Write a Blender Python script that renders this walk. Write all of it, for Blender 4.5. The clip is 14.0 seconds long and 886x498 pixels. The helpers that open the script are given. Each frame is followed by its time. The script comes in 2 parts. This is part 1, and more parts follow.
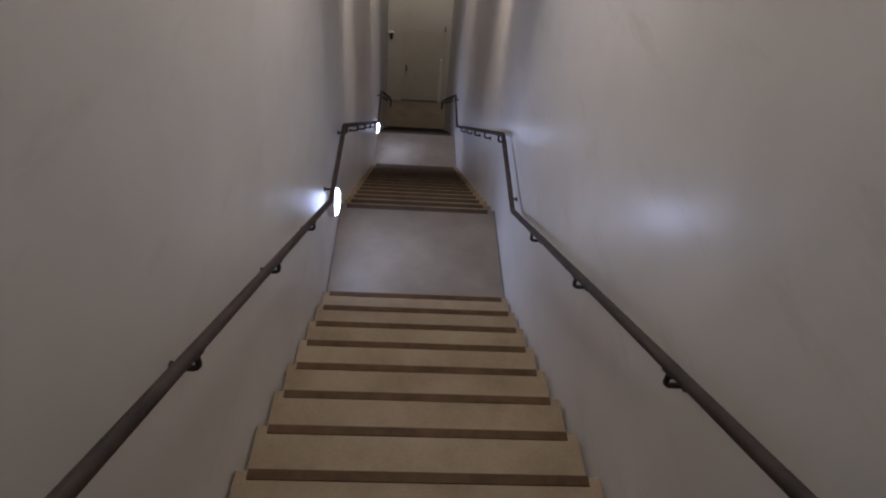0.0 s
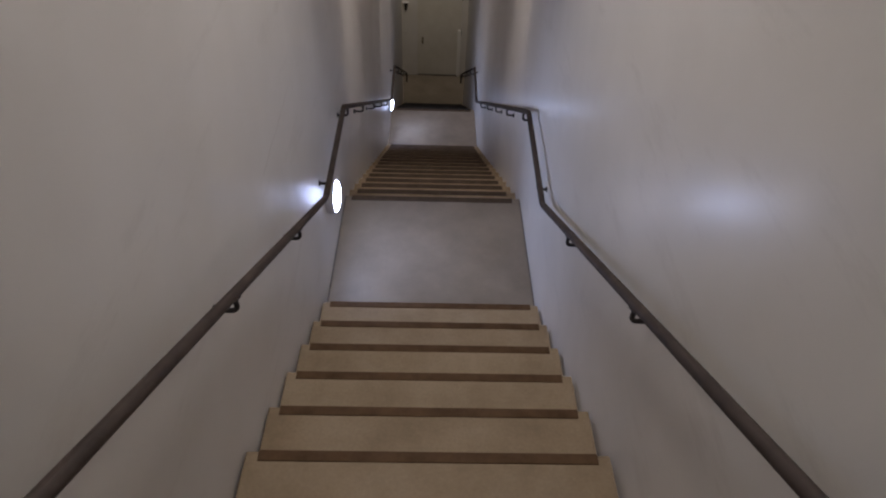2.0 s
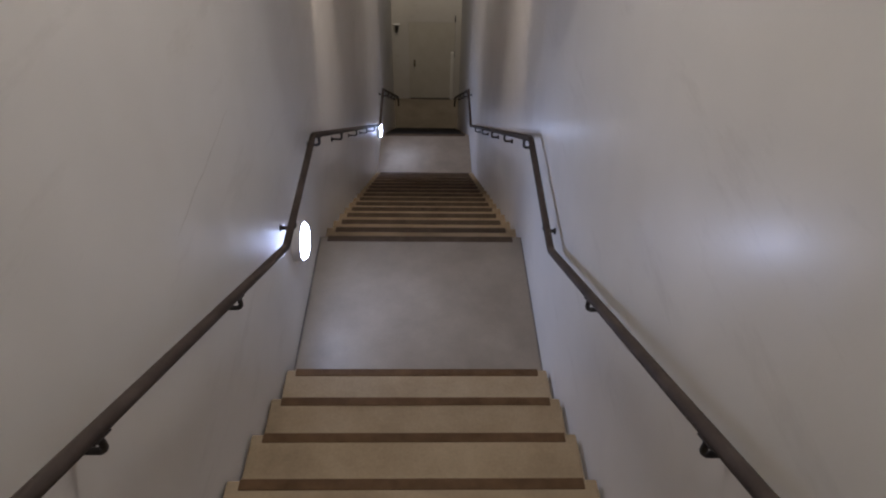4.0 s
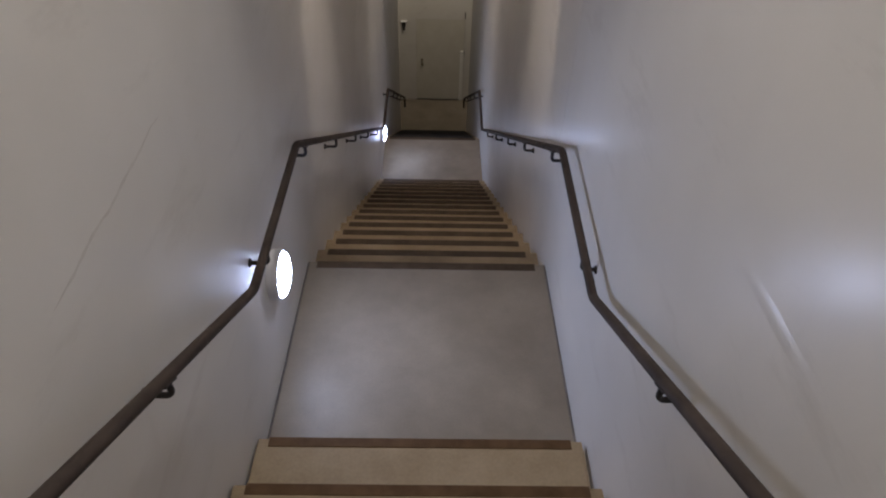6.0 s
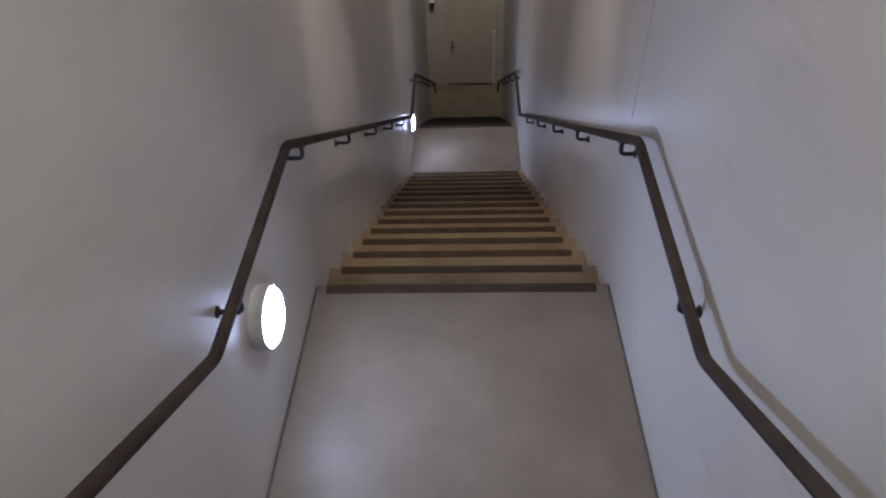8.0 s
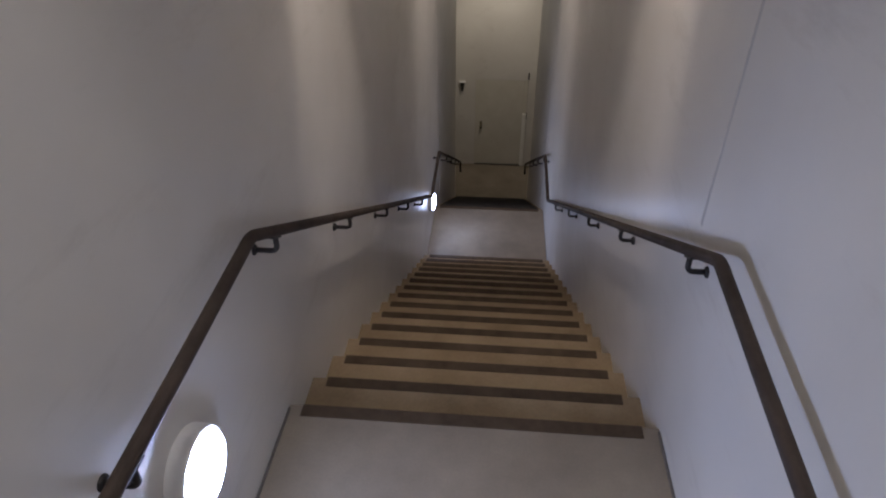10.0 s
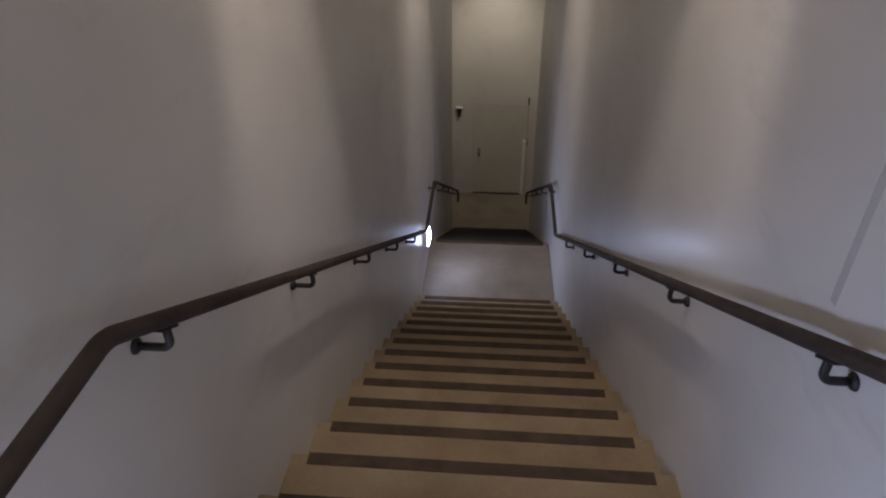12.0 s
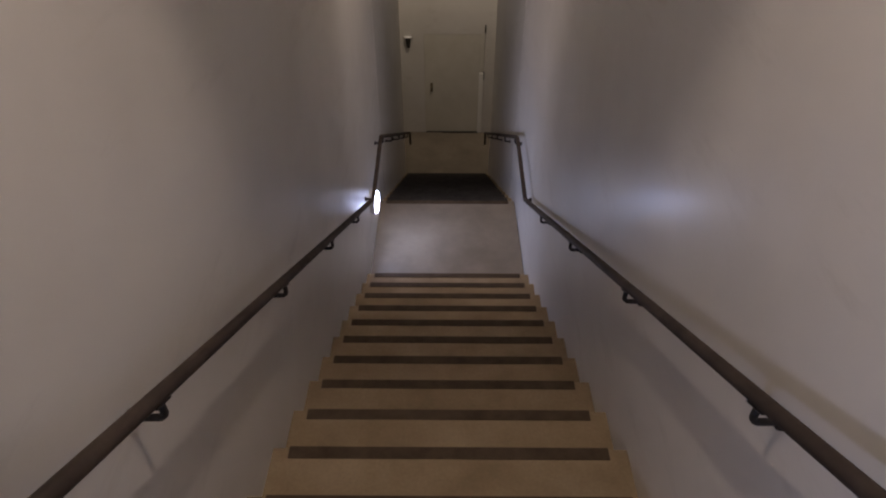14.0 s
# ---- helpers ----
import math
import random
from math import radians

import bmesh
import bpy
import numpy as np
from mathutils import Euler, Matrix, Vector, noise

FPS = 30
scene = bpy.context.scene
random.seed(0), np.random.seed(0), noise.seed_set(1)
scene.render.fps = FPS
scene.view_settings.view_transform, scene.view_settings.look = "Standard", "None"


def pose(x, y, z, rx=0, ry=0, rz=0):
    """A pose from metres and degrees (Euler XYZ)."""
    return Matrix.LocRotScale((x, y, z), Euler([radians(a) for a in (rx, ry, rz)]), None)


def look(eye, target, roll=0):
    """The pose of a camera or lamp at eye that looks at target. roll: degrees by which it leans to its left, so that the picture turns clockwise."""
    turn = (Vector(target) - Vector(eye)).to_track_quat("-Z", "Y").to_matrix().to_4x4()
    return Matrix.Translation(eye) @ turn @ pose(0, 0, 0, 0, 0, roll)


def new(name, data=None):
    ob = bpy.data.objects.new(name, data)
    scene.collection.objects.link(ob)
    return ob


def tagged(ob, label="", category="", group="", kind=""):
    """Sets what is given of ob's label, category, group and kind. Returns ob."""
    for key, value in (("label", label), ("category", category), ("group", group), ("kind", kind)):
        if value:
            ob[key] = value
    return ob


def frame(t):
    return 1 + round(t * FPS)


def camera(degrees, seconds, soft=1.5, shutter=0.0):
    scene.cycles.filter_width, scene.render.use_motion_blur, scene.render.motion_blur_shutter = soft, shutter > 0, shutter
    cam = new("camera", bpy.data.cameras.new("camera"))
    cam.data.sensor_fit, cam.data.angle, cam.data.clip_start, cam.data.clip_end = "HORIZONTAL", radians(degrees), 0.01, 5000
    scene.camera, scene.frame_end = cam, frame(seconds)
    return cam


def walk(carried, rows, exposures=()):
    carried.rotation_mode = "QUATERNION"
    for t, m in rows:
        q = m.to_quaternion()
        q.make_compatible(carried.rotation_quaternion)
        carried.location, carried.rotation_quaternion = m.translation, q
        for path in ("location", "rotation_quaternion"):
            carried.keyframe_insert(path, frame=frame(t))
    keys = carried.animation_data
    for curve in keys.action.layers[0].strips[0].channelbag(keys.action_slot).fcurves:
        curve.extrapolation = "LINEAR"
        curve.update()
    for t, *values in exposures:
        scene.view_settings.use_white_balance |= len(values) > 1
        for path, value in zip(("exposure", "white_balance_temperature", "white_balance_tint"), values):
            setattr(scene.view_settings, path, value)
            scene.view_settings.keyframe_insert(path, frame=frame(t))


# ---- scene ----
cam = camera(69.92, 14.0, soft=2.05)
PATH = [
    (0.0, (-0.093, -3.444, 3.691), (0.081, -1.196, 1.712), 5.33),
    (0.5, (-0.086, -3.299, 3.639), (0.033, -1.044, 1.663), 3.16),
    (0.8, (-0.060, -3.215, 3.553), (-0.124, -0.852, 1.706), 1.98),
    (1.0, (-0.043, -3.149, 3.515), (-0.068, -0.875, 1.558), 3.38),
    (1.5, (-0.015, -2.973, 3.437), (0.048, -0.677, 1.506), 2.37),
    (2.0, (-0.014, -2.795, 3.346), (0.050, -0.625, 1.275), 2.27),
    (2.5, (0.016, -2.645, 3.277), (0.015, -0.462, 1.220), 0.39),
    (3.0, (0.038, -2.486, 3.173), (0.073, -0.287, 1.134), 0.45),
    (5.5, (0.056, -1.693, 2.757), (0.139, 0.592, 0.814), 2.24),
    (6.0, (0.044, -1.533, 2.661), (0.089, 0.711, 0.670), 1.63),
    (6.5, (0.051, -1.377, 2.562), (0.064, 0.899, 0.608), 1.68),
    (7.0, (0.054, -1.184, 2.449), (-0.006, 0.913, 0.305), 0.29),
    (7.5, (0.048, -1.041, 2.381), (-0.002, 1.183, 0.368), -0.34),
    (8.0, (0.050, -0.864, 2.276), (-0.077, 1.336, 0.240), -2.80),
    (8.5, (0.067, -0.729, 2.193), (-0.106, 1.681, 0.415), -2.06),
    (11.0, (0.047, 0.015, 1.828), (-0.180, 2.443, 0.081), -0.32),
    (11.5, (0.043, 0.184, 1.727), (-0.167, 2.694, 0.097), -0.71),
    (12.0, (0.018, 0.375, 1.681), (-0.206, 2.865, 0.023), -0.88),
    (12.5, (0.011, 0.592, 1.586), (-0.177, 3.117, -0.024), -0.19),
    (13.0, (0.056, 0.868, 1.515), (-0.063, 3.251, -0.304), -0.26),
    (13.5, (0.031, 1.155, 1.459), (-0.058, 3.518, -0.388), -0.38),
    (14.0, (-0.018, 1.407, 1.458), (-0.029, 3.696, -0.481), 0.08),
]
walk(cam, [(t, look(eye, target, roll)) for t, eye, target, roll in PATH], [
    (0.0, -0.10, 6100, 14), (1.5, -0.03, 6130, 14), (3.0, 0.0, 6180, 13), (5.5, 0.06, 6330, 10), (8.5, 0.07, 6150, 11), (11.5, 0.0, 6180, 12), (12.5, 0.0, 6380, 12.5), (13.0, 0.0, 6600, 15), (14.0, 0.0, 6640, 16.5),
])

# ---------------------------------------------------------------- plan
RISE, GOING = 0.175, 0.310        # one step
LAND = 1.331                      # depth of the first landing
LAND_2 = 1.371                    # depth of the second landing
Y2 = LAND + 14 * GOING            # second landing begins
Y2_END = Y2 + LAND_2
Z2 = -15 * RISE
Y3 = Y2_END + 12 * GOING          # bottom landing begins
Z3 = Z2 - 13 * RISE
Y_END = 12.50                     # end wall
Y_TOP = -14 * GOING               # upper landing ends
Z_TOP = 15 * RISE
Y_BACK = -6.6
HALF = 0.732                      # half the clear width
WALL_X = {-1: 0.722, 1: 0.732}    # inner faces of the two stair walls
RAIL_X = {-1: 0.6416, 1: 0.6685}
HEAD_1, HEAD_2 = 1.462, 7.45       # where the ceiling drops
CEIL_1, CEIL_2, CEIL_3 = 4.95, 2.15, 0.42
WELLS = ((2.23, 2.69, 2.425), (6.05, 6.60, 6.29))   # assumed ceiling recesses that narrow the lamps' light to bands: from, to, lamp
WELL_TOP = 3.2
STEP_Y, STEP_Z, LAMP_Y = 0.45, 3.4, 0.10    # unseen ceiling step, added to cut off the light of the lamp before it

# ---------------------------------------------------------------- world and lights
world = bpy.data.worlds.new("world")
scene.world = world
world.use_nodes = True
world.node_tree.nodes["Background"].inputs["Color"].default_value = (0.02, 0.02, 0.022, 1)
world.node_tree.nodes["Background"].inputs["Strength"].default_value = 0.3
scene.view_settings.exposure = 0.0
PANEL_W = 38.5        # assumed ceiling panel, out of view, over the upper flight
WELL_A, WELL_B, SPOT_C = 23.0, 54.0, 135.0
GLOW = 70.0           # bulkhead lamps
WARM = (1.0, 0.855, 0.73)
SOFT_WHITE = (1.0, 0.94, 0.90)
YELLOW = (1.0, 0.86, 0.66)


def panel_light(x, y, z, w, l, watts, colour):
    data = bpy.data.lights.new("panel_light", "AREA")
    data.shape, data.size, data.size_y = "RECTANGLE", w, l
    data.energy, data.color = watts, colour
    ob = new("panel_light", data)
    ob.matrix_world = look((x, y, z), (x, y, z - 1))
    return ob


def spot_light(x, y, z, watts, degrees, blend, colour, ahead=0.001):
    data = bpy.data.lights.new("downlight_beam", "SPOT")
    data.energy, data.color, data.spot_size, data.spot_blend = watts, colour, radians(degrees), blend
    data.shadow_soft_size = 0.08
    ob = new("downlight_beam", data)
    ob.matrix_world = look((x, y, z), (x, y + ahead, z - 1))
    return ob


panel_light(0.0, LAMP_Y, CEIL_1 - 0.06, 0.6, 0.3, PANEL_W, SOFT_WHITE)
for (_, _, lamp_at), watts, long in zip(WELLS, (WELL_A, WELL_B), (0.22, 0.30)):
    panel_light(0, lamp_at, WELL_TOP - 0.075, 0.06, long, watts, WARM)
# Assumed downlight, out of view, tilted to light the end wall, not the flight.
spot_light(0, 11.20, CEIL_3 - 0.05, SPOT_C, 82, 1.0, YELLOW, 0.42)


# ---------------------------------------------------------------- materials
def nodes_of(name):
    m = bpy.data.materials.new(name)
    m.use_nodes = True
    nt = m.node_tree
    return m, nt, nt.nodes["Principled BSDF"]


def noise_node(nt, scale, detail=4.0, rough=0.55, stretch=None, seed=0.0):
    co = nt.nodes.new("ShaderNodeTexCoord")
    mp = nt.nodes.new("ShaderNodeMapping")
    mp.inputs["Location"].default_value = (seed, seed * 0.7, seed * 1.3)
    if stretch:
        mp.inputs["Scale"].default_value = stretch
    n = nt.nodes.new("ShaderNodeTexNoise")
    n.inputs["Scale"].default_value, n.inputs["Detail"].default_value = scale, detail
    n.inputs["Roughness"].default_value = rough
    geo = nt.nodes.new("ShaderNodeNewGeometry")
    nt.links.new(geo.outputs["Position"], mp.inputs["Vector"])
    nt.nodes.remove(co)
    nt.links.new(mp.outputs["Vector"], n.inputs["Vector"])
    return n.outputs["Fac"]


def ramp(nt, fac, stops):
    r = nt.nodes.new("ShaderNodeValToRGB")
    els = r.color_ramp.elements
    while len(els) < len(stops):
        els.new(0.5)
    for e, (p, c) in zip(els, stops):
        e.position = p
        e.color = (*c, 1) if len(c) == 3 else c
    nt.links.new(fac, r.inputs["Fac"])
    return r.outputs["Color"]


def mix(nt, fac, a, b, mode="MIX"):
    m = nt.nodes.new("ShaderNodeMix")
    m.data_type, m.blend_type = "RGBA", mode
    for sock, val in ((m.inputs[0], fac), (m.inputs[6], a), (m.inputs[7], b)):
        if isinstance(val, bpy.types.NodeSocket):
            nt.links.new(val, sock)
        else:
            sock.default_value = val if isinstance(val, float) else (*val, 1)
    return m.outputs[2]


def bump(nt, bsdf, layers):
    """layers: (height socket, strength, distance), coarse first."""
    last = None
    for h, strength, dist in layers:
        b = nt.nodes.new("ShaderNodeBump")
        b.inputs["Strength"].default_value, b.inputs["Distance"].default_value = strength, dist
        nt.links.new(h, b.inputs["Height"])
        if last:
            nt.links.new(last, b.inputs["Normal"])
        last = b.outputs["Normal"]
    nt.links.new(last, bsdf.inputs["Normal"])


def gloss(nt, bsdf, fac, low, high):
    r = nt.nodes.new("ShaderNodeMapRange")
    r.inputs["To Min"].default_value, r.inputs["To Max"].default_value = low, high
    nt.links.new(fac, r.inputs["Value"])
    nt.links.new(r.outputs["Result"], bsdf.inputs["Roughness"])


def mat_wall():
    """Gloss enamel over uneven plaster, scuffed."""
    m, nt, b = nodes_of("wall_enamel")
    big = noise_node(nt, 1.1, 3)
    fine = noise_node(nt, 45, 3)
    scuff = noise_node(nt, 2.6, 6, 0.7, (1, 0.5, 1.9), 7)
    base = ramp(nt, big, [(0.28, (0.635, 0.61, 0.57)), (0.72, (0.735, 0.715, 0.685))])
    dirt = ramp(nt, scuff, [(0.56, (0, 0, 0)), (0.78, (1, 1, 1))])
    grey = nt.nodes.new("ShaderNodeMath")
    grey.operation = "MULTIPLY"
    grey.inputs[1].default_value = 0.5
    nt.links.new(dirt, grey.inputs[0])
    col = mix(nt, grey.outputs[0], base, (0.47, 0.44, 0.40))
    nt.links.new(col, b.inputs["Base Color"])
    gloss(nt, b, noise_node(nt, 3.0, 4, 0.6, None, 3), 0.36, 0.5)
    b.inputs["Coat Weight"].default_value, b.inputs["Coat Roughness"].default_value = 0.28, 0.23
    bump(nt, b, [(noise_node(nt, 2.2, 1, 0.4, (1, 1.6, 1.0), 11), 0.55, 0.016), (noise_node(nt, 6.5, 3, 0.55, (1, 1.5, 0.8), 17), 0.28, 0.0045), (fine, 0.12, 0.002)])
    return m


def mat_ceiling():
    m, nt, b = nodes_of("ceiling_paint")
    col = ramp(nt, noise_node(nt, 2.0, 4), [(0.3, (0.66, 0.63, 0.58)), (0.7, (0.74, 0.72, 0.68))])
    nt.links.new(col, b.inputs["Base Color"])
    b.inputs["Roughness"].default_value = 0.75
    bump(nt, b, [(noise_node(nt, 60, 3), 0.2, 0.003)])
    return m


def mat_landing():
    """Worn, sealed screed with a dull shine."""
    m, nt, b = nodes_of("sealed_screed")
    big = noise_node(nt, 2.2, 5, 0.6)
    speck = noise_node(nt, 90, 2)
    base = ramp(nt, big, [(0.30, (0.182, 0.151, 0.116)), (0.52, (0.227, 0.192, 0.151)), (0.72, (0.27, 0.232, 0.186))])
    col = mix(nt, 0.07, base, ramp(nt, speck, [(0.35, (0.2, 0.18, 0.16)), (0.65, (0.6, 0.57, 0.53))]), "OVERLAY")
    nt.links.new(col, b.inputs["Base Color"])
    gloss(nt, b, noise_node(nt, 4.5, 5, 0.6, None, 5), 0.36, 0.58)
    b.inputs["Specular IOR Level"].default_value = 0.4
    bump(nt, b, [(big, 0.2, 0.008), (speck, 0.05, 0.001)])
    return m


def mat_tread():
    """Tan sealed stone, each step a little different."""
    m, nt, b = nodes_of("tan_tread")
    info = nt.nodes.new("ShaderNodeObjectInfo")
    big = noise_node(nt, 3.5, 5, 0.6)
    fine = noise_node(nt, 70, 3)
    base = ramp(nt, big, [(0.28, (0.236, 0.176, 0.108)), (0.5, (0.306, 0.236, 0.152)), (0.75, (0.368, 0.292, 0.200))])
    tone = ramp(nt, info.outputs["Random"], [(0, (0.88, 0.86, 0.84)), (1, (1, 1, 1))])
    col = mix(nt, 1.0, base, tone, "MULTIPLY")
    col = mix(nt, 0.2, col, ramp(nt, fine, [(0.3, (0.3, 0.27, 0.22)), (0.7, (0.6, 0.55, 0.48))]), "OVERLAY")
    nt.links.new(col, b.inputs["Base Color"])
    gloss(nt, b, noise_node(nt, 5, 4, 0.6, None, 2), 0.45, 0.72)
    b.inputs["Specular IOR Level"].default_value = 0.22
    bump(nt, b, [(big, 0.2, 0.006), (fine, 0.15, 0.0015)])
    return m


def mat_simple(name, low, high, scale, r_low, r_high, metal=0.0, bumps=0.1, spec=0.5):
    m, nt, b = nodes_of(name)
    n = noise_node(nt, scale, 5, 0.65)
    nt.links.new(ramp(nt, n, [(0.3, low), (0.7, high)]), b.inputs["Base Color"])
    gloss(nt, b, noise_node(nt, scale * 2.3, 3, 0.5, None, 4), r_low, r_high)
    b.inputs["Metallic"].default_value = metal
    b.inputs["Specular IOR Level"].default_value = spec
    bump(nt, b, [(noise_node(nt, scale * 6, 3), bumps, 0.002)])
    return m


def mat_glow(name, colour, strength):
    m, nt, b = nodes_of(name)
    b.inputs["Base Color"].default_value = (0.85, 0.86, 0.88, 1)
    b.inputs["Emission Color"].default_value = (*colour, 1)
    b.inputs["Emission Strength"].default_value = strength
    b.inputs["Roughness"].default_value = 0.3
    return m


WALL, CEILING, SCREED, TREAD = mat_wall(), mat_ceiling(), mat_landing(), mat_tread()
STRIP = mat_simple("brown_nosing", (0.074, 0.041, 0.019), (0.124, 0.072, 0.036), 9, 0.5, 0.75, spec=0.12)
# Darker, greyer nosing than STRIP, for the middle flight and landing edges.
DULL_STRIP = mat_simple("dull_nosing", (0.056, 0.038, 0.024), (0.095, 0.068, 0.046), 9, 0.5, 0.75, spec=0.15)
# Near-black copy of the nosing colour; the last flight's dimness is painted in.
DIM_STRIP = mat_simple("dim_nosing", (0.026, 0.024, 0.023), (0.048, 0.044, 0.041), 9, 0.55, 0.8, spec=0.15)
RISER = mat_simple("riser_paint", (0.30, 0.25, 0.19), (0.40, 0.34, 0.27), 6, 0.5, 0.7)
RAIL = mat_simple("dark_rail_paint", (0.034, 0.0258, 0.0215), (0.074, 0.056, 0.046), 6, 0.5, 0.75, 0.0, 0.1, 0.16)
IRON = mat_simple("blackened_iron", (0.026, 0.023, 0.022), (0.055, 0.049, 0.045), 30, 0.4, 0.6, 0.4)
SEAM = mat_simple("dark_sealant", (0.085, 0.075, 0.068), (0.16, 0.145, 0.13), 14, 0.55, 0.8)
SHADE_GREY = mat_simple("shade_band_grey", (0.47, 0.465, 0.46), (0.56, 0.555, 0.55), 5, 0.5, 0.7)
SCUFF = mat_simple("rubbed_dirty_paint", (0.56, 0.535, 0.50), (0.65, 0.625, 0.59), 30, 0.5, 0.7)
PLASTIC = mat_simple("white_plastic", (0.72, 0.72, 0.73), (0.78, 0.78, 0.79), 12, 0.3, 0.4, 0, 0.03)
DOOR = mat_simple("door_paint", (0.61, 0.585, 0.51), (0.69, 0.665, 0.60), 2.2, 0.35, 0.55)
LIT_JAMB = mat_simple("lit_jamb_paint", (0.86, 0.85, 0.81), (0.9, 0.89, 0.86), 5, 0.25, 0.45)
BRASS = mat_simple("dull_brass", (0.22, 0.19, 0.13), (0.32, 0.28, 0.20), 18, 0.4, 0.6, 0.3)
DARK = mat_simple("dark_plastic", (0.03, 0.03, 0.03), (0.06, 0.055, 0.05), 20, 0.35, 0.5)
LED = mat_glow("led_diffuser", (0.56, 0.66, 1.0), GLOW)
BULB = mat_glow("warm_diffuser", WARM, 6.0)


# ---------------------------------------------------------------- building helpers
def mesh_of(name, bm, material, smooth=False):
    me = bpy.data.meshes.new(name)
    bmesh.ops.recalc_face_normals(bm, faces=bm.faces)
    bm.to_mesh(me)
    bm.free()
    me.materials.append(material)
    if smooth:
        for p in me.polygons:
            p.use_smooth = True
    return me


def part(name, bm, material, parent=None, label="", smooth=False):
    ob = new(name, mesh_of(name, bm, material, smooth))
    ob.parent = parent
    if label:
        ob["label"] = label
    return ob


def box(bm, x0, x1, y0, y1, z0, z1, bevel=0.0, segments=2):
    made = bmesh.ops.create_cube(bm, size=1.0)["verts"]
    for v in made:
        v.co = Vector(((x0 + x1) / 2 + v.co.x * (x1 - x0), (y0 + y1) / 2 + v.co.y * (y1 - y0), (z0 + z1) / 2 + v.co.z * (z1 - z0)))
    if bevel:
        edges = list({e for v in made for e in v.link_edges})
        bmesh.ops.bevel(bm, geom=edges, offset=bevel, segments=segments, affect="EDGES", profile=0.5)
    return bm


def one_box(*args, **kw):
    return box(bmesh.new(), *args, **kw)


def sweep(bm, pts, radius, sides=14, cap=True):
    """A round tube along a line of points."""
    pts = [Vector(p) for p in pts]
    rings = []
    side = None
    for i, p in enumerate(pts):
        a = (p - pts[i - 1]).normalized() if i else None
        b = (pts[i + 1] - p).normalized() if i < len(pts) - 1 else None
        d = ((a or b) + (b or a)).normalized()
        if side is None:
            side = d.orthogonal().normalized()
        side = (side - d * side.dot(d)).normalized()
        up = d.cross(side)
        rings.append([bm.verts.new(p + radius * (math.cos(2 * math.pi * k / sides) * side + math.sin(2 * math.pi * k / sides) * up)) for k in range(sides)])
    for r, s in zip(rings, rings[1:]):
        for k in range(sides):
            bm.faces.new((r[k], r[(k + 1) % sides], s[(k + 1) % sides], s[k]))
    if cap:
        bm.faces.new(rings[0])
        bm.faces.new(rings[-1][::-1])
    return bm


def rounded(pts, reach, steps=4):
    """The line with its corners rounded off over the given reach."""
    pts = [Vector(p) for p in pts]
    out = [pts[0]]
    for a, p, b in zip(pts, pts[1:], pts[2:]):
        r = min(reach, (a - p).length * 0.45, (b - p).length * 0.45)
        s, e = p + (a - p).normalized() * r, p + (b - p).normalized() * r
        for k in range(steps + 1):
            u = k / steps
            out.append((1 - u) ** 2 * s + 2 * u * (1 - u) * p + u ** 2 * e)
    out.append(pts[-1])
    return out


def lathe(bm, profile, sides=32):
    """Turns (radius, height) pairs about the x axis; height runs along +x."""
    rings = []
    for r, h in profile:
        if r < 1e-6:
            rings.append([bm.verts.new((h, 0, 0))])
        else:
            rings.append([bm.verts.new((h, r * math.cos(2 * math.pi * k / sides), r * math.sin(2 * math.pi * k / sides))) for k in range(sides)])
    for a, b in zip(rings, rings[1:]):
        for k in range(sides):
            q = [a[k % len(a)], a[(k + 1) % len(a)], b[(k + 1) % len(b)], b[k % len(b)]]
            q = list(dict.fromkeys(q))
            if len(q) > 2:
                bm.faces.new(q)
    return bm


def structure(name, bm, material, label, category):
    return tagged(part(name, bm, material), label, category, kind="structure")


# ---------------------------------------------------------------- walls, ceilings, floors
T = 0.22
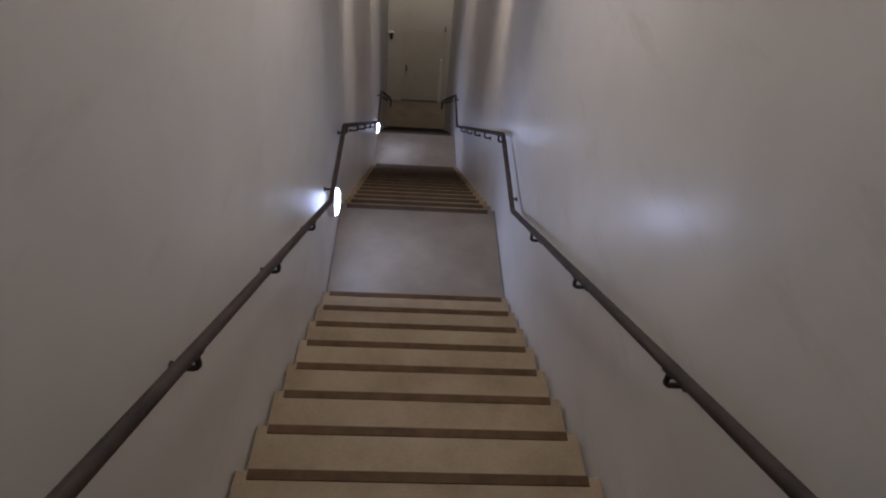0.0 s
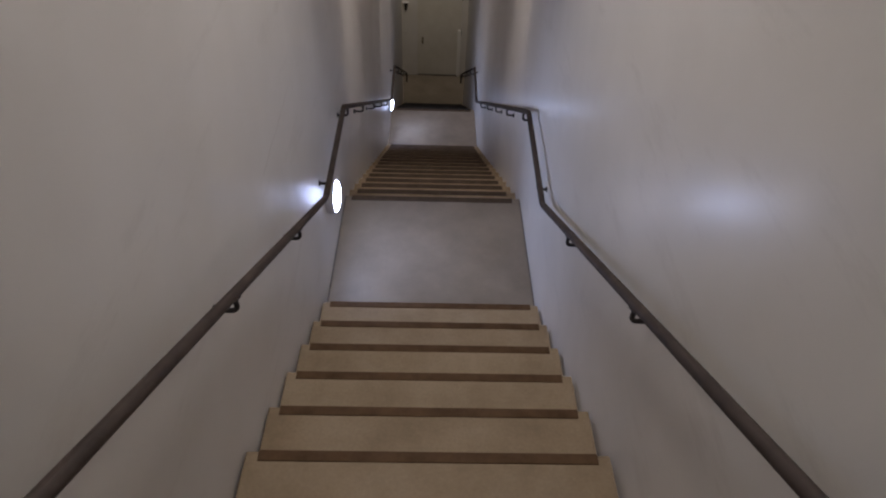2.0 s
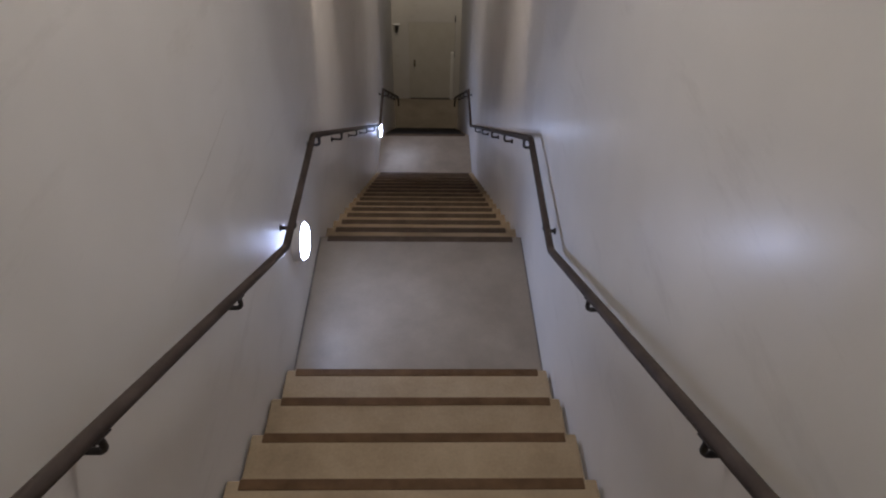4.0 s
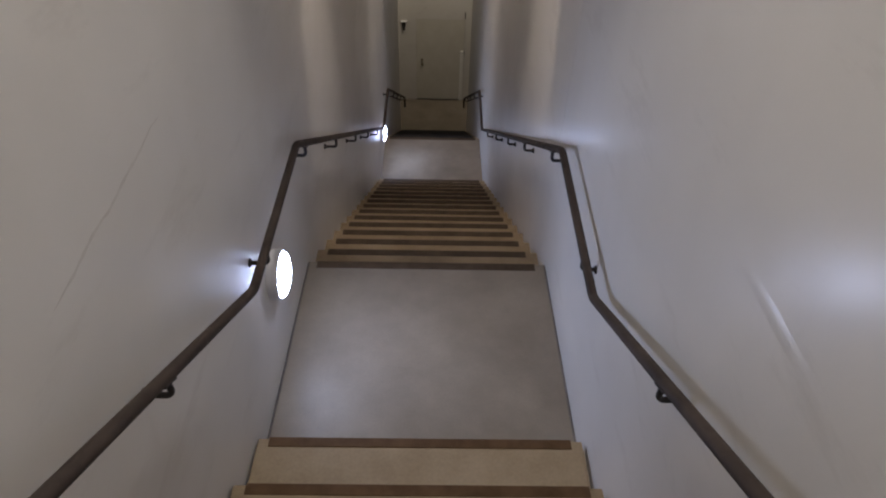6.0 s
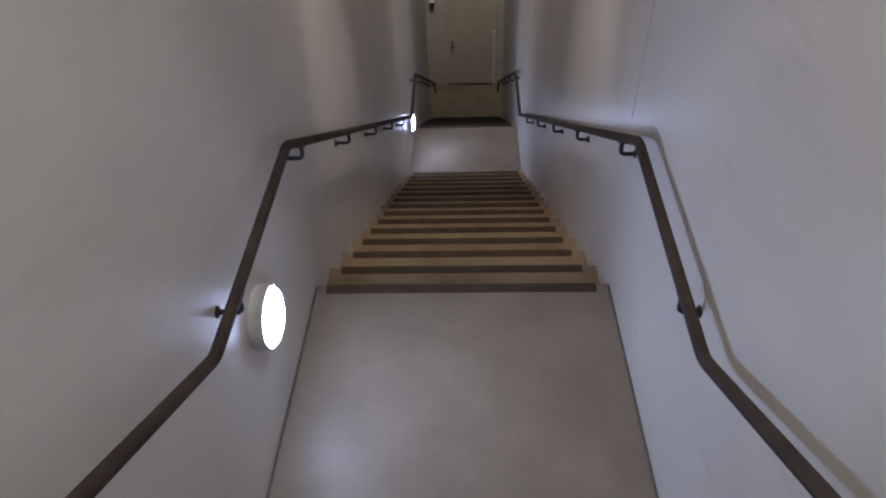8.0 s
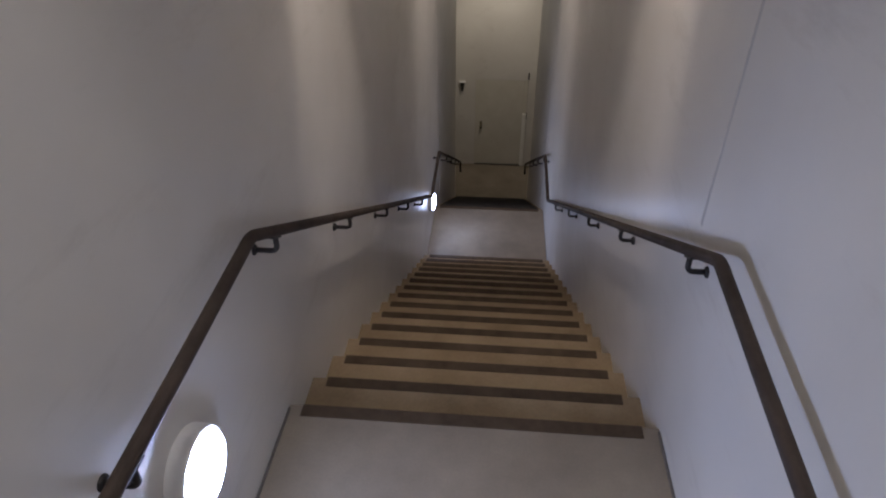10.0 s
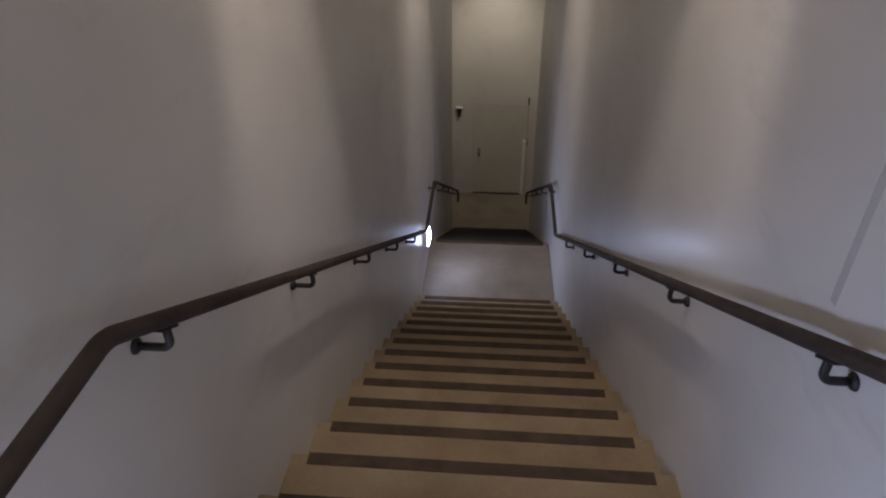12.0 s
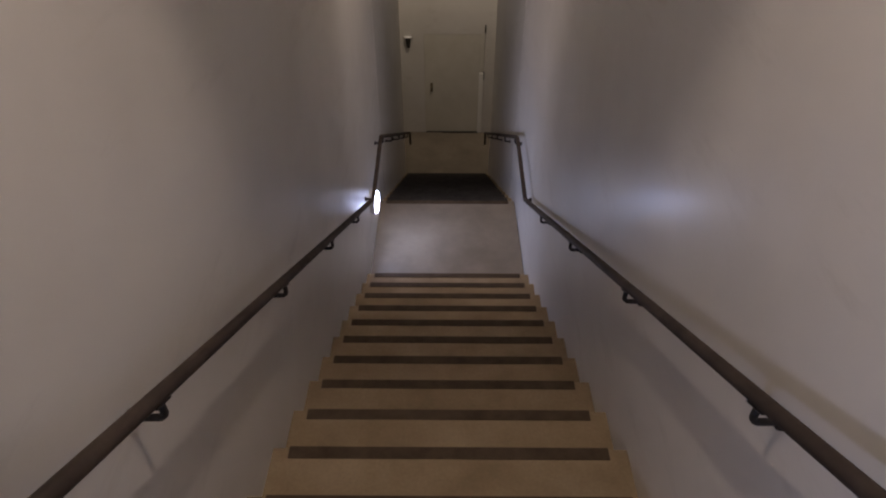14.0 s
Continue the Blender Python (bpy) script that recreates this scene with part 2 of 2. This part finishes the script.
for side, word in ((-1, "left"), (1, "right")):
    def slab(y0, y1, z0, z1, inner):
        return one_box(min(side * inner, side * (inner + T)), max(side * inner, side * (inner + T)), y0, y1, z0, z1)
    structure("wall_upper_" + word, slab(Y_BACK, HEAD_1, -0.6, CEIL_1 + 0.2, WALL_X[side]), WALL, "glossy off-white painted plaster stair wall, scuffed", "wall")
    # Shallow recess whose grey face paints a shade band onto the right wall.
    joint = 0.036 if side > 0 else 0.0
    structure("wall_middle_" + word, slab(HEAD_1 + joint, HEAD_2, Z2 - 0.6, WELL_TOP, WALL_X[side] + 0.006), WALL, "glossy off-white painted plaster stair wall, scuffed", "wall")
    if joint:
        structure("wall_patch_" + word, slab(HEAD_1, HEAD_1 + joint, Z2 - 0.6, 0.84, WALL_X[side] + 0.0055), WALL, "glossy off-white painted plaster below the grey shade strip", "wall")
        structure("wall_shade_band_" + word, slab(HEAD_1, HEAD_1 + joint, 0.84, CEIL_2, WALL_X[side] + 0.0075), SHADE_GREY, "shallow vertical grey strip, a shade band put into the wall's colour", "wall")
    structure("wall_lower_" + word, slab(HEAD_2, Y3 + 0.12, Z3 - 0.3, CEIL_3 + 0.3, WALL_X[side] + 0.002), WALL, "glossy off-white painted plaster wall beside the last flight", "wall")
    structure("wall_bottom_" + word, one_box(min(side * 1.1, side * (1.1 + T)), max(side * 1.1, side * (1.1 + T)), Y3 + 0.12, Y_END, Z3 - 0.3, CEIL_3 + 0.3), WALL, "off-white painted side wall of the bottom landing", "wall")
    structure("wall_return_" + word, one_box(min(side * (WALL_X[side] + 0.002 + T), side * (1.1 + T)), max(side * (WALL_X[side] + 0.002 + T), side * (1.1 + T)), Y3 - 0.1, Y3 + 0.12, Z3 - 0.3, CEIL_3 + 0.3), WALL, "off-white painted return wall at the bottom landing", "wall")

structure("wall_back", one_box(-HALF - T, HALF + T, Y_BACK - T, Y_BACK, Z_TOP - 0.5, CEIL_1 + 0.2), WALL, "plain off-white wall closing the upper landing", "wall")
structure("wall_header", one_box(-HALF - T, HALF + T, HEAD_1, HEAD_1 + 0.15, CEIL_2 - 0.08, CEIL_1 + 0.2), WALL, "off-white painted bulkhead over the end of the landing", "wall")
structure("wall_header_lower", one_box(-HALF - T, HALF + T, HEAD_2, HEAD_2 + 0.15, CEIL_3, WELL_TOP + 0.2), WALL, "off-white painted bulkhead over the last flight", "wall")
structure("ceiling_light_cutoff", one_box(-HALF, HALF, STEP_Y, HEAD_1, STEP_Z, CEIL_1), CEILING, "unseen lowered ceiling over the landing, added to cut off lamp light", "ceiling")
structure("ceiling_upper", one_box(-HALF - T, HALF + T, Y_BACK - T, HEAD_1, CEIL_1, CEIL_1 + 0.2), CEILING, "plain matt off-white ceiling", "ceiling")
bm = bmesh.new()
for y0, y1 in ((HEAD_1 + 0.15, WELLS[0][0]), (WELLS[0][1], WELLS[1][0]), (WELLS[1][1], HEAD_2)):
    box(bm, -HALF - T, HALF + T, y0, y1, CEIL_2, WELL_TOP + 0.2)
for y0, y1, _ in WELLS:
    box(bm, -HALF - T, HALF + T, y0, y1, WELL_TOP, WELL_TOP + 0.2)
structure("ceiling_middle", bm, CEILING, "matt off-white ceiling with two unseen recesses shaped to narrow lamp light", "ceiling")
structure("ceiling_lower", one_box(-1.1 - T, 1.1 + T, HEAD_2 + 0.15, Y_END + T, CEIL_3, CEIL_3 + 0.2), CEILING, "plain matt off-white ceiling", "ceiling")

structure("floor_upper", one_box(-HALF, HALF, Y_BACK, Y_TOP, Z_TOP - 0.25, Z_TOP), SCREED, "smooth grey-beige sealed landing floor", "floor")
structure("floor_landing_1", one_box(-HALF, HALF, 0.0, LAND, -0.25, 0.0), SCREED, "smooth grey-beige sealed landing floor with a dull shine", "floor")
structure("floor_landing_2", one_box(-HALF, HALF, Y2, Y2_END, Z2 - 0.25, Z2), SCREED, "smooth grey-beige sealed landing floor with a dull shine", "floor")
structure("floor_bottom", one_box(-1.1, 1.1, Y3, Y_END, Z3 - 0.25, Z3), SCREED, "smooth brownish sealed floor of the bottom landing", "floor")

def seam(side, z):
    """A low rounded plaster seam along the wall, not quite straight."""
    bm = bmesh.new()
    rows = []
    for k in range(64):
        y = -1.7 + k * (HEAD_1 - 0.01 + 1.7) / 63
        drift = 0.012 * noise.noise((y * 1.3, z, side)) + 0.004 * noise.noise((y * 6, z, 3.0))
        if side > 0:
            high = 0.0006 + 0.0020 * math.exp(-((y + 0.66) / 0.42) ** 2) + 0.0008 * noise.noise((y * 3, 5.0, 1.0))
        else:
            high = 0.0005 + 0.0030 * math.exp(-((y - 0.55) / 0.12) ** 2)
        rows.append([bm.verts.new((side * (WALL_X[side] + 0.0015 - high * h), y, z + drift + w)) for w, h in ((-0.040, -0.4), (-0.026, 0.45), (-0.009, 0.95), (0.009, 0.95), (0.026, 0.45), (0.040, -0.4))])
    for a, b in zip(rows, rows[1:]):
        for i in range(5):
            bm.faces.new((a[i], a[i + 1], b[i + 1], b[i]))
    ob = part("trim", bm, WALL, smooth=True)
    tagged(ob, "low painted plaster seam along the stair wall", "trim", kind="structure")


seam(-1, 1.755)
seam(1, 1.722)


def scuff(side, y0, y1, z0, z1, width, wander, seed):
    """A thin rubbed line of darker paint on a stair wall, ragged and broken in width."""
    bm = bmesh.new()
    rows = []
    run = math.hypot(y1 - y0, z1 - z0)
    dy, dz = (y1 - y0) / run, (z1 - z0) / run
    for k in range(49):
        u = k / 48
        y, z = y0 + u * (y1 - y0), z0 + u * (z1 - z0)
        off = wander * noise.noise((u * 5, seed, 0.0)) + 0.3 * wander * noise.noise((u * 17, seed, 4.0))
        w = width * math.sin(math.pi * min(1, max(0, u * 0.94 + 0.03))) ** 0.5 * (0.55 + 0.9 * abs(noise.noise((u * 11, 7.0, seed))))
        rows.append([bm.verts.new((side * (WALL_X[side] - 0.0012 * h), y - (off + e * w) * dz, z + (off + e * w) * dy)) for e, h in ((-1, -0.5), (0, 1), (1, -0.5))])
    for a, b in zip(rows, rows[1:]):
        for i in range(2):
            bm.faces.new((a[i], a[i + 1], b[i + 1], b[i]))
    tagged(part("trim", bm, SCUFF, smooth=True), "thin dark scuff rubbed along the painted stair wall", "scuff mark", kind="structure")


scuff(-1, -0.66, 0.02, 1.700, 1.757, 0.011, 0.012, 2.0)

# sealant joints where the landings meet the walls
for y0, y1, z in ((0.0, LAND - 0.02, 0.0),):
    for side in (-1, 1):
        structure("trim", one_box(min(side * (WALL_X[side] - 0.009), side * WALL_X[side]), max(side * (WALL_X[side] - 0.009), side * WALL_X[side]), y0 + 0.002, y1, z, z + 0.012, bevel=0.003, segments=1), SEAM, "thin dark sealant joint along the landing wall", "trim")


# ---------------------------------------------------------------- stairs
def tread_mesh(half):
    """Slab with a rounded front edge; front at y = 0, top at z = 0."""
    return mesh_of("tread", one_box(-half, half, -GOING - 0.02, 0.0, -0.045, 0.0, bevel=0.008, segments=2), TREAD)


def strip_mesh(depth, half=0.657, material=STRIP):
    return mesh_of("nosing_strip", one_box(-half, half, -depth, 0.004, -0.022, 0.004, bevel=0.003, segments=2), material)


def riser_mesh():
    return mesh_of("riser", one_box(-0.729, 0.729, -0.20, -0.018, -RISE - 0.03, -0.045), RISER)


NARROW_ME, WIDE_ME, STRIP_ME, SLIM_ME, BROAD_ME, EDGE_ME, RISER_ME = tread_mesh(0.714), tread_mesh(0.745), strip_mesh(0.052, 0.661, DULL_STRIP), strip_mesh(0.042, 0.663), strip_mesh(0.11, 0.690, DIM_STRIP), strip_mesh(0.054, 0.668, DULL_STRIP), riser_mesh()


def flight(name, y_first, z_first, count, tread_me, strip_me, label):
    """Steps from the top one down; the first is the landing's own edge and has a strip alone."""
    root = tagged(new(name), label, "staircase", "flights of stairs")
    for k in range(count):
        at = Vector((0, y_first + k * GOING, z_first - k * RISE))
        riser = new("riser", RISER_ME)
        riser.location, riser.parent = at, root
        if k == 0:
            strip = new("nosing_strip", EDGE_ME)
            strip.location, strip.parent = at, root
            continue
        tread = new("tread", tread_me)
        tread.location, tread.parent = at, root
        strip = new("nosing_strip", strip_me)
        strip.parent = tread
    # solid body under the steps
    bm = bmesh.new()
    n = count
    y1, z1 = y_first + (n - 1) * GOING - 0.2, z_first - n * RISE
    top, low = [(y_first - 0.2, z_first - 0.3), (y1, z1 + RISE - 0.3)], [(y1, z1 - 0.15), (y_first - 0.2, z_first - 0.75)]
    a = [bm.verts.new((-0.729, y, z)) for y, z in top + low]
    b = [bm.verts.new((0.729, y, z)) for y, z in top + low]
    bm.faces.new(a)
    bm.faces.new(b[::-1])
    for k in range(4):
        bm.faces.new((a[k], a[(k + 1) % 4], b[(k + 1) % 4], b[k]))
    part("stair_slab", bm, RISER, root)
    return root


flight("staircase", Y_TOP, Z_TOP, 15, NARROW_ME, SLIM_ME, "straight upper flight of tan stone steps with dark brown nosing strips")
flight("staircase", LAND, 0.0, 15, WIDE_ME, STRIP_ME, "straight middle flight of worn tan steps with dull dark nosing strips")
flight("staircase", Y2_END, Z2, 13, WIDE_ME, BROAD_ME, "last flight of steps, its dimness put into broad near-black nosings")


# ---------------------------------------------------------------- handrails
SLOPE = RISE / GOING
# bends of each rail as (y, z): down to the landing, along it, down to the next, along that, down to the last
BENDS = {
    -1: ((0.178, 0.918), (1.152, 0.954), (5.855, -1.749), (6.742, -1.650)),
    1: ((0.187, 0.893), (1.112, 0.972), (5.855, -1.749), (6.742, -1.650)),
}
RAIL_SLOPE = 0.560


def rail_line(side):
    a1, b1, a2, b2 = BENDS[side]
    top = (Y_TOP - 0.1, a1[1] + RAIL_SLOPE * (a1[0] - Y_TOP + 0.1))
    low = (Y3 + 0.35, b2[1] - SLOPE * (Y3 + 0.35 - b2[0]))
    return [top, a1, b1, a2, b2, low]


def bracket_parts(rail, side, y, z, tilt):
    """A bent iron arm from a wall rosette to the underside of the rail."""
    bm = bmesh.new()
    wall = side * (WALL_X[side] + 0.004)
    x = side * RAIL_X[side]
    low = z - 0.078
    line = [(wall, y, low), (side * (RAIL_X[side] + 0.012), y, low), (x, y, min(low + 0.014, z - 0.022)), (x, y, z - 0.018)]
    sweep(bm, rounded(line, 0.024, 5), 0.0092, 10)
    arm = part("bracket", bm, IRON, rail, "blackened iron rail bracket", smooth=True)
    bm = bmesh.new()
    lathe(bm, [(0.0, 0.010), (0.012, 0.010), (0.018, 0.006), (0.020, 0.0), (0.020, -0.006)], 20)
    for v in bm.verts:
        v.co = Vector((wall - side * 0.003 - side * v.co.x, y + v.co.y, low + v.co.z))
    part("rosette", bm, IRON, arm, smooth=True)
    bm = one_box(-0.011, 0.011, -0.035, 0.035, -0.003, 0.003, bevel=0.002, segments=1)
    bmesh.ops.rotate(bm, verts=bm.verts, matrix=Matrix.Rotation(tilt, 3, "X"))
    bmesh.ops.translate(bm, verts=bm.verts, vec=(x, y, z - 0.024))
    part("saddle", bm, IRON, arm)


def rail_height(side, y):
    pts = rail_line(side)
    for (ya, za), (yb, zb) in zip(pts, pts[1:]):
        if ya <= y <= yb:
            return za + (zb - za) * (y - ya) / (yb - ya), math.atan2(zb - za, yb - ya)
    return pts[-1][1], 0.0


def handrail(side, spots):
    root = tagged(new("handrail"), "continuous dark brown painted tubular handrail on iron brackets", "handrail", "handrails on both stair walls")
    x = side * RAIL_X[side]
    pts = rail_line(side)
    line = [(x, pts[0][0] - 1.2, pts[0][1])] + [(x, y, z) for y, z in pts] + [(x, pts[-1][0] + 0.02, pts[-1][1] - 0.24)]
    bm = sweep(bmesh.new(), rounded(line, 0.030, 4), 0.0188, 20)
    part("rail", bm, RAIL, root, "dark grey-brown worn painted tube", smooth=True)
    for y in spots:
        z, tilt = rail_height(side, y)
        bracket_parts(root, side, y, z, tilt)
    return root


handrail(-1, (-5.1, -4.2, -3.27, -2.35, -1.42, -0.53, 0.405, 1.32, 2.245, 3.19, 4.09, 5.00, 5.95, 6.9, 7.85, 8.8, 9.7, 10.5))
handrail(1, (-5.1, -4.2, -3.27, -2.34, -1.42, -0.50, 0.41, 1.32, 2.245, 3.14, 4.08, 5.02, 5.95, 6.9, 7.85, 8.8, 9.7, 10.5))


# ---------------------------------------------------------------- lamps
def bulkhead_lamp(y, z):
    root = tagged(new("bulkhead_lamp"), "round white bulkhead lamp, lit cold white, low on the wall", "wall lamp", "bulkhead lamps on the landings")
    base = lathe(bmesh.new(), [(0.0, 0.0), (0.119, 0.0), (0.122, 0.006), (0.120, 0.050), (0.117, 0.054), (0.110, 0.053), (0.108, 0.049), (0.0, 0.049)], 48)
    part("base", base, PLASTIC, root, "white plastic back plate", smooth=False)
    dome = lathe(bmesh.new(), [(0.107, 0.050), (0.107, 0.058), (0.102, 0.065), (0.087, 0.071), (0.06, 0.076), (0.03, 0.078), (0.0, 0.079)], 48)
    part("diffuser", dome, LED, root, "glowing cold white diffuser", smooth=True)
    root.location = (-WALL_X[-1] - 0.001, y, z)
    return root


bulkhead_lamp(0.646, 0.550)
lamp_b = bulkhead_lamp(6.316, -2.109)
lamp_b.location.x -= 0.01


def downlight(y, z):
    root = tagged(new("downlight"), "assumed ceiling downlight with white rim, out of view, added to light the end wall", "ceiling light")
    rim = lathe(bmesh.new(), [(0.095, 0.0), (0.10, 0.008), (0.085, 0.014), (0.078, 0.006), (0.078, -0.0)], 36)
    disc = lathe(bmesh.new(), [(0.078, 0.002), (0.0, 0.002)], 36)
    turn = Matrix.Rotation(radians(90), 3, "Y")
    for bm in (rim, disc):
        bmesh.ops.rotate(bm, verts=bm.verts, matrix=turn)
    part("rim", rim, PLASTIC, root, smooth=True)
    part("lens", disc, BULB, root, "glowing warm lens", smooth=True)
    root.location = (0, y, z)


def batten(y, z):
    root = tagged(new("batten_lamp"), "unseen batten lamp with a warm diffuser in an assumed ceiling recess", "ceiling light", "batten lamps in the ceiling recesses")
    part("housing", one_box(-0.07, 0.07, -0.14, 0.14, -0.035, 0.0, bevel=0.006), PLASTIC, root)
    part("diffuser", one_box(-0.055, 0.055, -0.12, 0.12, -0.065, -0.036, bevel=0.012), BULB, root, "glowing warm diffuser")
    root.location = (0, y, z)


for _, _, lamp_at in WELLS:
    batten(lamp_at, WELL_TOP)
downlight(11.20, CEIL_3)

# The upper flight's true source is unknown; this panel is assumed.
panel = tagged(new("assumed_panel_light"), "assumed ceiling panel light, out of view, added to light the upper flight", "ceiling light")
part("frame", one_box(-0.34, 0.34, -0.19, 0.19, -0.04, 0.0, bevel=0.006), PLASTIC, panel)
part("diffuser", one_box(-0.30, 0.30, -0.15, 0.15, -0.045, -0.030, bevel=0.003), BULB, panel, "glowing white diffuser")
panel.location = (0.0, LAMP_Y, CEIL_1)

# ---------------------------------------------------------------- bottom landing: end wall and door
DX0, DX1, DTOP = -0.42, 0.68, Z3 + 1.98
END_LABEL = "off-white painted end wall of the bottom landing"
structure("wall_end_1", one_box(-1.1 - T, DX0, Y_END, Y_END + T, Z3 - 0.3, CEIL_3 + 0.3), WALL, END_LABEL, "wall")
structure("wall_end_2", one_box(DX1, 1.1 + T, Y_END, Y_END + T, Z3 - 0.3, CEIL_3 + 0.3), WALL, END_LABEL, "wall")
structure("wall_end_3", one_box(DX0, DX1, Y_END, Y_END + T, DTOP, CEIL_3 + 0.3), WALL, END_LABEL + " over the door", "wall")
door = tagged(new("door_1"), "closed dull cream flush door in the end wall", "door", kind="structure")
part("leaf", one_box(DX0 + 0.0015, DX1 - 0.0875, Y_END + 0.003, Y_END + 0.05, Z3 + 0.022, DTOP - 0.0015, bevel=0.002), DOOR, door)
# Lower jamb is far paler than the upper; its bright streak is painted in.
part("jamb", one_box(DX1 - 0.086, DX1 - 0.004, Y_END - 0.035, Y_END + 0.08, Z3 + 0.01, Z3 + 1.25, bevel=0.006), LIT_JAMB, door, "lower door jamb, its lit edge put into the pale colour")
part("jamb", one_box(DX1 - 0.086, DX1 - 0.004, Y_END + 0.004, Y_END + 0.08, Z3 + 1.255, DTOP, bevel=0.004), DOOR, door)
part("threshold", one_box(DX0 + 0.33, DX1 - 0.05, Y_END - 0.03, Y_END + 0.05, Z3, Z3 + 0.018, bevel=0.004), DARK, door, "dark door threshold")
for z in (1.2, 2.08):
    hinge = bmesh.new()
    sweep(hinge, [(DX1 - 0.002, Y_END - 0.012, Z3 + z - 0.07), (DX1 - 0.002, Y_END - 0.012, Z3 + z + 0.07)], 0.012, 10)
    part("hinge", hinge, DARK, door, "dark door hinge", smooth=True)
HX, HZ = DX0 + 0.13, Z3 + 0.97
plate = part("handle", one_box(HX - 0.025, HX + 0.025, Y_END - 0.006, Y_END + 0.003, HZ - 0.10, HZ + 0.08, bevel=0.004), BRASS, door, "dull brass knob on a long plate")
knob = lathe(bmesh.new(), [(0.0, 0.058), (0.018, 0.056), (0.027, 0.046), (0.026, 0.034), (0.012, 0.024), (0.012, 0.0)], 20)
for v in knob.verts:
    v.co = Vector((HX + v.co.y, Y_END - 0.004 - v.co.x, HZ + v.co.z))
part("knob", knob, BRASS, plate, smooth=True)
sign = tagged(new("emergency_light"), "small dark emergency light with a pale cap, beside the door", "emergency light")
part("cap", one_box(-0.065, 0.065, -0.06, 0.0, 0.07, 0.092, bevel=0.006), PLASTIC, sign, "pale plastic cap")
bm = bmesh.new()
box(bm, -0.05, 0.05, -0.05, 0.0, -0.12, 0.068)
for v in bm.verts:
    if v.co.z < 0:
        v.co.x *= 0.45
        v.co.y *= 0.7
bmesh.ops.bevel(bm, geom=list(bm.edges), offset=0.006, segments=2, affect="EDGES")
part("body", bm, DARK, sign, "dark tapered housing")
sign.location = (-0.70, Y_END, Z3 + 1.85)
